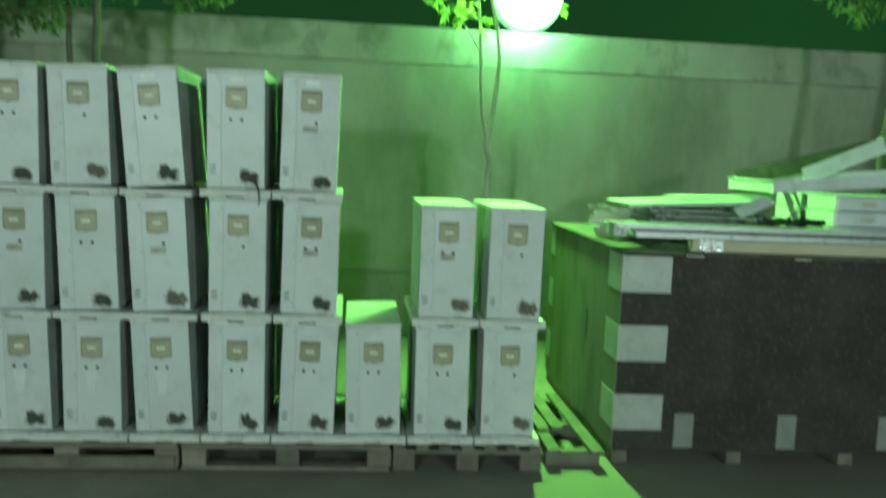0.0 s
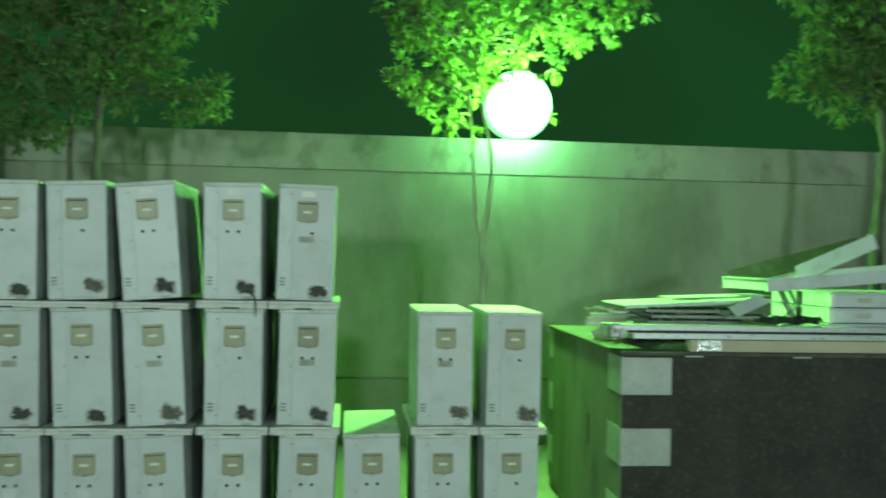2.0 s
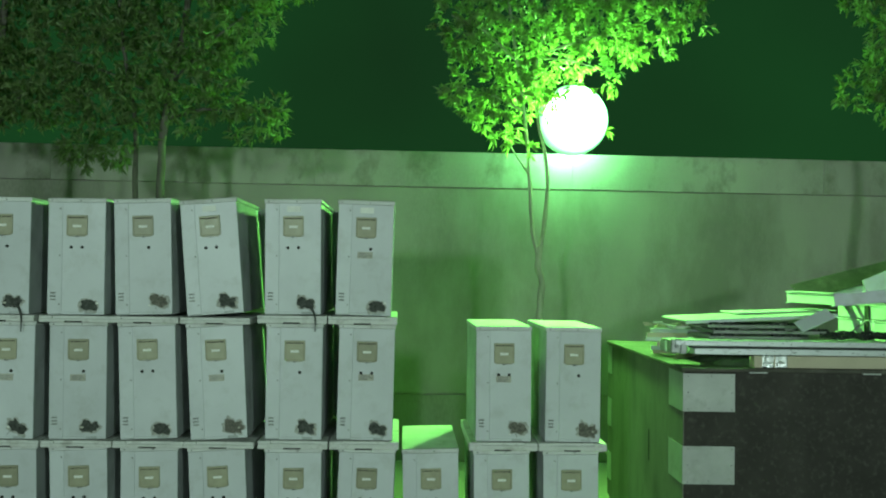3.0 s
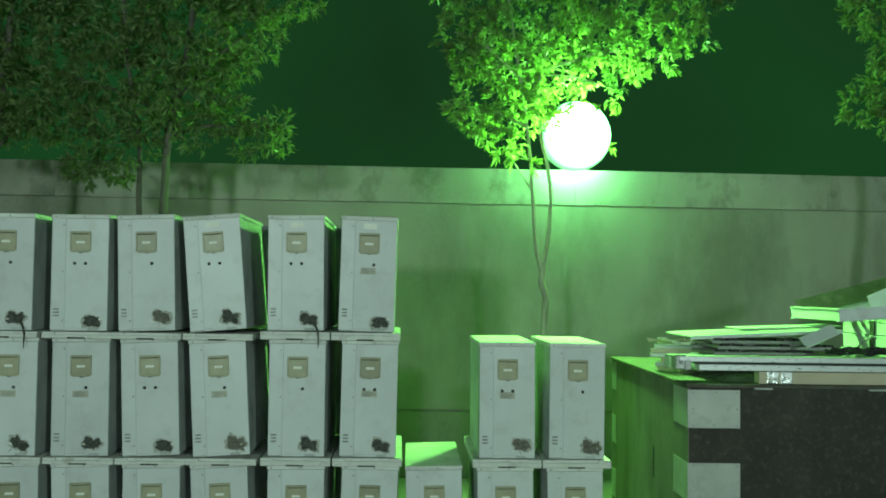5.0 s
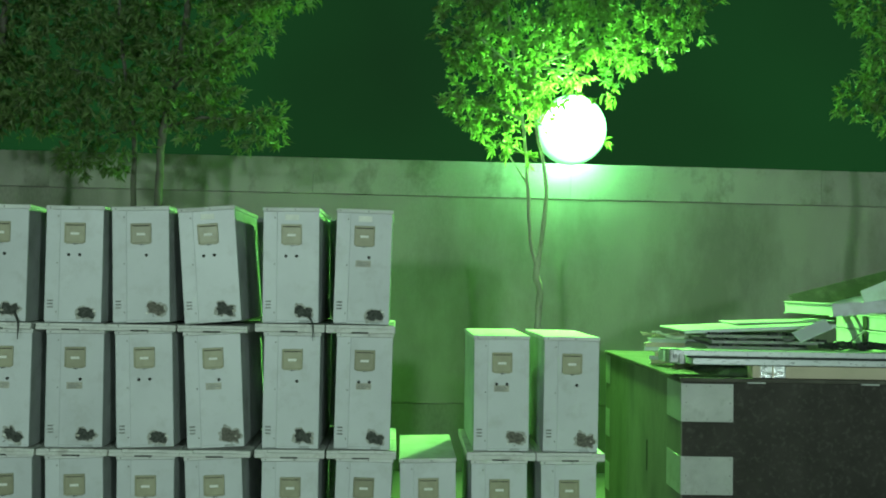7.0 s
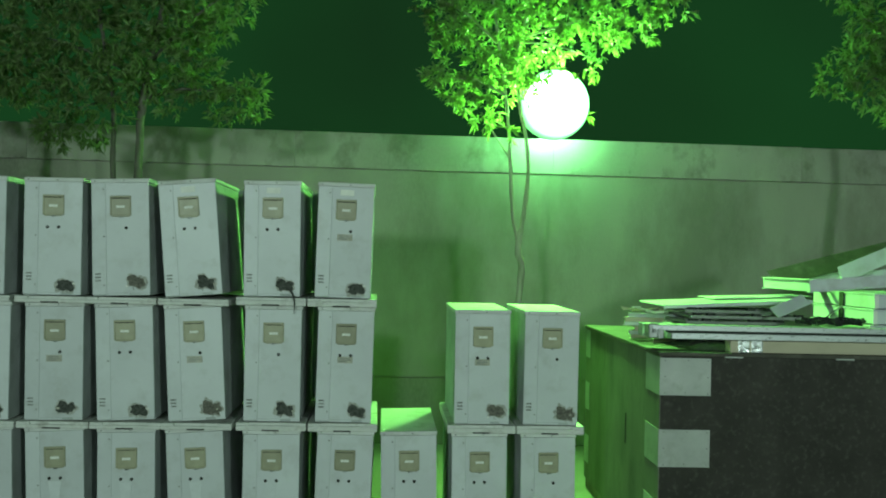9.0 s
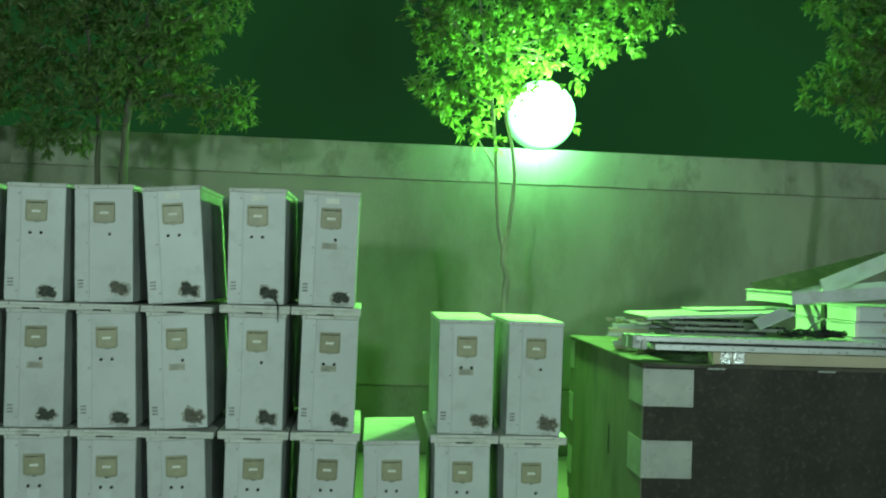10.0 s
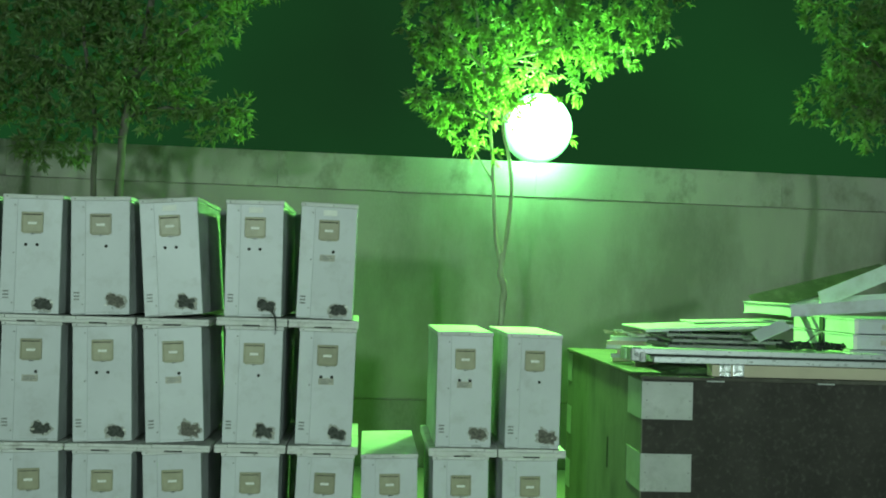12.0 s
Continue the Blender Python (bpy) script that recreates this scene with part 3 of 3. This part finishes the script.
for j, (dx, dy, rise, turns) in enumerate(((0.0, 0.0, 0.020, 1.1), (0.04, -0.05, 0.034, 1.6), (-0.01, 0.05, 0.026, 0.8), (0.10, -0.10, 0.018, 1.3))):
    pts = [(dx + 0.021 * k + 0.02 * math.sin(k * turns), dy + 0.035 * math.cos(k * turns + j), 0.010 + rise * (0.5 + 0.5 * math.sin(k * 0.55 + j))) for k in range(22)]
    part("band", tube(pts, [0.006] * 22, 6), M_PAPER_GLOSS if j % 2 else M_TUBE, strap)

# a low stack of slim frames
for k in range(5):
    ob = thing("slim_frame", (2.02 + 0.03 * (k % 2), 3.90 + 0.012 * k, LID + 0.0665 + 0.033 * k), "slim metal frame in a flat stack", "frame", "stack of slim frames", random.uniform(-1.5, 1.5))
    l = 0.70 - 0.05 * (k % 3)
    for a in ((0, l, 0, 0.03), (0, l, 0.37, 0.40)):
        part("long_side", block(a[0], a[1], a[2], a[3], 0.001, 0.020, 0.002), M_DULL, ob)
    for a in ((0, 0.03, 0.031, 0.369), (l - 0.03, l, 0.031, 0.369)):
        part("short_side", block(a[0], a[1], a[2], a[3], 0.003, 0.024, 0.002), M_DULL, ob)
    for x in (0.02, 0.10, 0.38, l - 0.16, l - 0.06):
        part("spacer", block(x, x + 0.05, -0.003, 0.03, 0.0205, 0.0325, 0.001), M_RUBBER_SHADOW, ob)
ob = thing("sheet_panel", (0, 0, 0), "pale coated sheet panel resting on frames", "panel")
ob.matrix_basis = pose(1.90, 3.98, LID + 0.228, 0.6, -3.2, 0)
part("panel_face", block(0, 0.92, 0, 0.5, 0.0, 0.010, 0.002), M_SHEET, ob)
part("folded_edge", block(0, 0.92, -0.004, 0.004, -0.010, 0.0098, 0.001), M_SHEET, ob)
ob = thing("sheet_panel", (0, 0, 0), "narrow pale sheet panel resting on another", "panel")
ob.matrix_basis = pose(2.30, 4.22, LID + 0.272, 0, -2.5, -3)
part("panel_face", block(0, 0.62, 0, 0.35, 0.0, 0.006, 0.002), M_SHEET, ob)
ob = thing("flat_bar", (0, 0, 0), "bent grey flat bar leaning on the pile", "bar")
ob.matrix_basis = pose(2.52, 3.80, LID + 0.185, 42, -24, 0)
part("bar_blade", block(0, 0.21, 0, 0.085, 0, 0.008, 0.002), M_SHEET, ob)
ob = thing("flat_bar", (0, 0, 0), "short dark steel brace leaning on the pile", "bar")
ob.matrix_basis = pose(2.80, 3.84, LID + 0.16, 0, -38, 0)
part("bar_blade", block(0, 0.16, 0, 0.02, 0, 0.008, 0.002), M_DULL, ob)
ob = thing("cable", (2.60, 3.74, LID + 0.155), "dark tangled cable lying on the rails", "cable")
for j in range(6):
    pts = [(0.032 * k + 0.01 * j, 0.03 * math.sin(k * 2.3 + j) + 0.008 * j, 0.012 + 0.011 * math.sin(k * 1.3 + 2 * j) + 0.004 * j) for k in range(13)]
    part("cable_run", tube(pts, [0.008] * 13, 6), M_RUBBER_SHADOW, ob)

# stacked trays
for k in range(3):
    ob = thing("metal_tray", (3.07 + 0.012 * k, 3.79 - 0.01 * (k % 2), LID + 0.067 + 0.092 * k), "pale sheet-metal tray stacked on the crate", "tray", "stacked trays", 0.6 * (k - 1))
    part("tray_body", merged(block(0, 1.5, 0.0, 0.72, 0.004, 0.080, 0.003), block(-0.006, 1.506, -0.006, 0.726, 0.0805, 0.090, 0.002)), M_SHEET, ob)
    part("edge_strip", block(-0.004, 0.022, -0.004, 0.0, 0.002, 0.0798, 0.001), M_PAPER_GLOSS, ob)
    for x in (0.17, 0.43):
        part("printed_bar", block(x, x + 0.09, -0.002, 0, 0.03, 0.06), M_STICK, ob)
    # dark band stands for the shadow that bars cast on the tray ends
    part("strap_band", block(-0.009, -0.001, 0.33, 0.38, 0.0, 0.088), M_RUBBER_SHADOW, ob)
tray = thing("long_trough", (0, 0, 0), "long open sheet-metal trough lying slanted on trays", "trough")
tray.matrix_basis = pose(2.71, 3.80, LID + 0.345, 0, -5.2, -2)
part("front_web", block(0, 1.6, 0, 0.006, 0, 0.066, 0.002), M_SHEET, tray)
part("back_web", block(0, 1.6, 0.68, 0.686, 0, 0.066, 0.002), M_SHEET, tray)
for y0, y1 in ((-0.006, 0.034), (0.652, 0.692)):
    part("bottom_flange", block(-0.01, 1.6, y0, y1, -0.006, -0.0005, 0.001), M_SHEET, tray)
part("end_web", block(0.001, 0.007, 0.0065, 0.6795, 0, 0.064, 0.001), M_SHEET, tray)
part("end_lip", block(-0.012, 0.03, 0.0, 0.682, 0.0665, 0.070, 0.001), M_SHEET, tray)
bar = thing("wide_channel", (0, 0, 0), "pale wide channel propped up at an angle", "channel")
bar.matrix_basis = pose(3.045, 4.06, LID + 0.400, 0, -22, 4)
part("web", block(0, 0.58, 0, 0.006, 0, 0.098, 0.001), M_SHEET, bar)
part("flange", block(0, 0.58, 0.0065, 0.13, 0, 0.006, 0.001), M_SHEET, bar)
part("end_lip", block(0.5805, 0.592, -0.003, 0.06, 0.004, 0.094, 0.001), M_DULL, bar)
ob = thing("sheet_panel", (0, 0, 0), "dark dusty sheet strip leaning behind the trough", "panel")
ob.matrix_basis = pose(2.79, 4.36, LID + 0.362, 33, -14.5, 3)
part("panel_face", block(0, 0.98, 0, 0.17, 0, 0.006, 0.002), M_LID, ob)
ob = thing("metal_tray", (4.16, 4.3, LID + 0.62), "pale sheet-metal tray on top of the pile", "tray", "stacked trays")
part("tray_body", block(0, 0.7, 0, 0.5, 0, 0.075, 0.003), M_SHEET, ob)
ob = thing("metal_tray", (4.12, 4.25, LID + 0.54), "dark tray under a pale one", "tray", "stacked trays")
part("tray_body", block(0, 0.8, 0, 0.55, 0, 0.078, 0.003), M_DULL, ob)


# ---- floodlight on the wall ----
lamp = thing("flood_lamp", (1.69, 6.98, 2.866), "green floodlight on an arm over the wall, glare ball around it", "lamp")
part("bracket", merged(block(-0.05, 0.05, -0.03, 0.05, 0, 0.012, 0.003), block(-0.015, 0.015, 0.0, 0.03, 0.012, 0.26, 0.003)), M_HOUSING, lamp)
part("arm", tube([(0, 0.015, 0.24), (0, -0.06, 0.248), (0, -0.145, 0.246)], [0.016, 0.016, 0.016], 10), M_HOUSING, lamp)
# ball sized to the lamp's glare, far larger than the lamp itself
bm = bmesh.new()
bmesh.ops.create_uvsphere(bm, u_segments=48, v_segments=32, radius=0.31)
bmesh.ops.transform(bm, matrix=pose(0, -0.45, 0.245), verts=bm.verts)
part("glare_ball", bm, M_GLARE, lamp, "green-white ball standing for the lamp's glare", smooth=True)
# added cup, keeps the emitter's light off the wall
bm = bmesh.new()
bmesh.ops.create_cone(bm, cap_ends=True, segments=28, radius1=0.050, radius2=0.076, depth=0.04)
bmesh.ops.transform(bm, matrix=pose(-0.053, -0.766, 0.192, 105, 0, 0), verts=bm.verts)
part("cup", bm, M_HOUSING, lamp)
bm = bmesh.new()
bmesh.ops.create_circle(bm, cap_ends=True, segments=28, radius=0.066)
bmesh.ops.transform(bm, matrix=pose(-0.053, -0.7887, 0.1859, 105, 0, 0), verts=bm.verts)
part("emitter", bm, M_CORE, lamp, "bare glaring green emitter")


# ---- trees ----
def leaves(blobs, density, seed, size=0.068):
    """A crown of lance-shaped leaves in whorls at twig ends, filling uneven clumps."""
    rng = np.random.default_rng(seed)
    verts, faces = [], []
    for bx, by, bz, br in blobs:
        n = int(density * br ** 2.4)
        for _ in range(n):
            d = rng.normal(size=3)
            d /= np.linalg.norm(d)
            r = br * (0.35 + 0.75 * rng.random() ** 0.6)
            tip = np.array((bx, by, bz)) + d * r * np.array((1.0, 0.9, 0.95))
            axis = d * 0.7 + np.array((0, 0, -0.25)) + rng.normal(size=3) * 0.35
            axis /= np.linalg.norm(axis)
            side = np.cross(axis, (0.3, 0.2, 1.0))
            side /= np.linalg.norm(side)
            up = np.cross(side, axis)
            for k in range(rng.integers(7, 12)):
                a = rng.random() * 6.283
                spread = 0.35 + 0.9 * rng.random()
                way = axis * math.cos(spread) + (side * math.cos(a) + up * math.sin(a)) * math.sin(spread)
                flat = np.cross(way, rng.normal(size=3) * 0.7 + np.array((0, -0.6, 0.55)))
                flat /= np.linalg.norm(flat)
                nrm = np.cross(flat, way)
                l = size * (0.6 + 0.7 * rng.random())
                w = l * 0.14
                o = tip - axis * 0.05 * rng.random()
                b = len(verts)
                verts += [o, o + way * l * 0.45 + flat * w + nrm * w * 0.3, o + way * l - nrm * l * 0.1, o + way * l * 0.45 - flat * w + nrm * w * 0.3]
                faces += [(b, b + 1, b + 2), (b, b + 2, b + 3)]
    me = bpy.data.meshes.new("crown")
    me.from_pydata([tuple(v) for v in verts], [], faces)
    me.materials.append(M_LEAF)
    return me


def tree(place, stems, limbs, blobs, density, seed, label, bark=None):
    bark = bark or M_BARK
    root = thing("tree", place, label, "tree", "trees along the wall")
    o = Vector(place)
    for pts, r0, r1 in stems:
        pts = [Vector(p) - o for p in pts]
        fine = []
        # smooth the bends, then knot the bark
        for k in range(len(pts) - 1):
            a, b, c, d = pts[max(0, k - 1)], pts[k], pts[k + 1], pts[min(len(pts) - 1, k + 2)]
            for f in (0.0, 0.125, 0.25, 0.375, 0.5, 0.625, 0.75, 0.875):
                fine.append(0.5 * (2 * b + (c - a) * f + (2 * a - 5 * b + 4 * c - d) * f ** 2 + (3 * b - a - 3 * c + d) * f ** 3))
        fine.append(pts[-1])
        n = len(fine)
        bm = tube(fine, [(r0 + (r1 - r0) * k / (n - 1)) * (1 + 0.16 * noise.noise((k * 0.55, seed, 0))) for k in range(n)], 12)
        for v in bm.verts:
            v.co += noise.noise_vector(v.co * 11) * 0.3 * r0 + noise.noise_vector(v.co * 30) * 0.12 * r0
        part("trunk", bm, bark, root, "slender knotty trunk", smooth=True)
    rnd = random.Random(seed)
    for a, b, r in limbs:
        a, b = Vector(a) - o, Vector(b) - o
        mid = (a + b) / 2 + Vector((rnd.uniform(-0.05, 0.05), rnd.uniform(-0.05, 0.05), 0.05))
        part("limb", tube([a, mid, b], [r, r * 0.7, r * 0.3], 7), bark, root, smooth=True)
    me = leaves([(x - o.x, y - o.y, z - o.z, r) for x, y, z, r in blobs], density, seed)
    part("crown", me, None, root, "narrow green leaves in loose whorls")
    return root


tree((-1.62, 5.45, 0), [([(-1.62, 5.45, 0), (-1.60, 5.44, 1.2), (-1.61, 5.43, 2.3), (-1.58, 5.42, 2.9), (-1.45, 5.42, 3.6), (-1.4, 5.4, 4.3)], 0.038, 0.02),
                       ([(-1.66, 5.45, 0.0), (-1.74, 5.44, 1.4), (-1.79, 5.42, 2.3), (-1.80, 5.42, 2.8), (-1.92, 5.42, 3.5), (-1.95, 5.4, 4.1)], 0.026, 0.012)],
     [((-1.58, 5.42, 2.85), (-0.95, 5.35, 2.9), 0.016), ((-1.55, 5.42, 3.1), (-1.0, 5.3, 3.6), 0.016), ((-1.6, 5.43, 2.8), (-2.05, 5.27, 2.72), 0.012), ((-1.58, 5.42, 3.0), (-2.4, 5.4, 3.3), 0.016)],
     [(-1.42, 5.40, 3.18, 0.34), (-1.45, 5.45, 3.72, 0.46), (-1.02, 5.35, 3.62, 0.30), (-0.78, 5.35, 3.95, 0.34), (-0.86, 5.30, 2.84, 0.22), (-1.16, 5.3, 3.30, 0.24),
      (-1.98, 5.28, 2.72, 0.25), (-1.98, 5.40, 3.30, 0.42), (-2.05, 5.4, 3.85, 0.48), (-1.55, 5.35, 2.90, 0.20), (-1.25, 5.45, 4.3, 0.5), (-2.2, 5.32, 2.62, 0.15), (-0.70, 5.3, 2.90, 0.12), (-1.76, 5.32, 2.98, 0.22), (-1.72, 5.3, 2.78, 0.13), (-2.35, 5.35, 3.0, 0.3), (-2.12, 5.22, 2.56, 0.15), (-1.88, 5.25, 2.55, 0.12), (-1.14, 5.32, 2.98, 0.20), (-1.02, 5.3, 2.72, 0.10), (-1.3, 5.35, 2.82, 0.12)], 1750, 3,
     "leafy tree with a slender trunk before the wall")
tree((-2.95, 5.5, 0), [([(-2.95, 5.5, 0), (-2.93, 5.5, 1.4), (-2.9, 5.48, 2.6), (-2.8, 5.45, 3.6), (-2.75, 5.4, 4.2)], 0.05, 0.02)],
     [((-2.9, 5.48, 2.7), (-2.55, 5.4, 3.1), 0.015), ((-2.85, 5.48, 3.1), (-3.3, 5.4, 3.5), 0.015)],
     [(-2.62, 5.45, 3.10, 0.36), (-2.75, 5.5, 3.7, 0.5), (-3.1, 5.5, 3.2, 0.45), (-3.3, 5.5, 3.8, 0.5), (-2.95, 5.4, 2.96, 0.24), (-2.6, 5.5, 4.2, 0.45), (-2.62, 5.40, 2.94, 0.20)], 1750, 5,
     "dense leafy tree with drooping twigs by the wall")
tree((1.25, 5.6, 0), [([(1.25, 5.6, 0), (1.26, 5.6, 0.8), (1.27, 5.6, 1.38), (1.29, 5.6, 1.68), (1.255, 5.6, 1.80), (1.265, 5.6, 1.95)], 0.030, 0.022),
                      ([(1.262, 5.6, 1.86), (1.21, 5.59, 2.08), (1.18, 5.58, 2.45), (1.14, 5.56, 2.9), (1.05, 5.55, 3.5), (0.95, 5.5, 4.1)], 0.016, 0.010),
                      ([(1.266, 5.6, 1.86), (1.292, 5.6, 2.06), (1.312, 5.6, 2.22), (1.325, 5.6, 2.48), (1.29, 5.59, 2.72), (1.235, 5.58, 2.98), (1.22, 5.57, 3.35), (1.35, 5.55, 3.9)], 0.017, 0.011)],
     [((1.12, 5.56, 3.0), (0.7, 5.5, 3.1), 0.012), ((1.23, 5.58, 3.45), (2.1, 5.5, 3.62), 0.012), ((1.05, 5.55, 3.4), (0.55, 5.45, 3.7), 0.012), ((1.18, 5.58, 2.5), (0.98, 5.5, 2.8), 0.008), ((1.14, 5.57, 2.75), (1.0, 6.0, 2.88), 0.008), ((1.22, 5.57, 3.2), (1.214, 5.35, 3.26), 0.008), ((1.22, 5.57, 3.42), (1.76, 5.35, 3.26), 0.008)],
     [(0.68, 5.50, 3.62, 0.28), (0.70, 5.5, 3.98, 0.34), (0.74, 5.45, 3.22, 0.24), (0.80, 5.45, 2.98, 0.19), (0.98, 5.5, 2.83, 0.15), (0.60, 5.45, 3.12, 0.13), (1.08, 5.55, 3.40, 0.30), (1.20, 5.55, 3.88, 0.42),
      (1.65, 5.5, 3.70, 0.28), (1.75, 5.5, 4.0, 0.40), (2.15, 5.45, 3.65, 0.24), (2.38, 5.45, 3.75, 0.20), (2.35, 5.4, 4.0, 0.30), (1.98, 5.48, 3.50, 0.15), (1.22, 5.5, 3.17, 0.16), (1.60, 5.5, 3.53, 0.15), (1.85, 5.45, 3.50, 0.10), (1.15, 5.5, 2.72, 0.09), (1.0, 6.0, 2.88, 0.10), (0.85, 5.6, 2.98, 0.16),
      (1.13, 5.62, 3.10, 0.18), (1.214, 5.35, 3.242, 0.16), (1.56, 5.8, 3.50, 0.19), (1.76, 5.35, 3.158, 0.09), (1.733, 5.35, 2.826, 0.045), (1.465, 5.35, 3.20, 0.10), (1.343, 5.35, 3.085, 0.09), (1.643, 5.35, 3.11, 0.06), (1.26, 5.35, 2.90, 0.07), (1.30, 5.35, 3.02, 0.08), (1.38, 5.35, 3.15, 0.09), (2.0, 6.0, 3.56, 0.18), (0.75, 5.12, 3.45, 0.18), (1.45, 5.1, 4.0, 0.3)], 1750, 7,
     "leafy tree with forked trunk lit by the floodlight", M_VEILED_BARK)
tree((4.52, 5.6, 0), [([(4.52, 5.6, 0), (4.51, 5.6, 1.2), (4.52, 5.6, 2.0), (4.56, 5.6, 2.4), (4.58, 5.6, 2.7), (4.53, 5.6, 3.1), (4.5, 5.6, 3.6), (4.45, 5.6, 4.2)], 0.058, 0.025)],
     [((4.53, 5.6, 3.05), (3.95, 5.5, 3.25), 0.016), ((4.5, 5.6, 3.4), (3.95, 5.5, 3.7), 0.014), ((4.52, 5.6, 3.3), (5.0, 5.5, 3.6), 0.014)],
     [(3.72, 5.5, 3.22, 0.17), (3.95, 5.5, 3.40, 0.22), (4.15, 5.45, 2.98, 0.13), (4.02, 5.5, 3.18, 0.22), (4.30, 5.5, 3.08, 0.20), (4.35, 5.5, 3.40, 0.30), (4.05, 5.5, 3.75, 0.24), (4.5, 5.55, 3.8, 0.45), (4.85, 5.5, 3.4, 0.40), (5.0, 5.5, 3.9, 0.5), (4.62, 5.5, 3.18, 0.2), (3.80, 5.5, 3.98, 0.24)], 2150, 11,
     "leafy tree with knotty trunk before the wall")
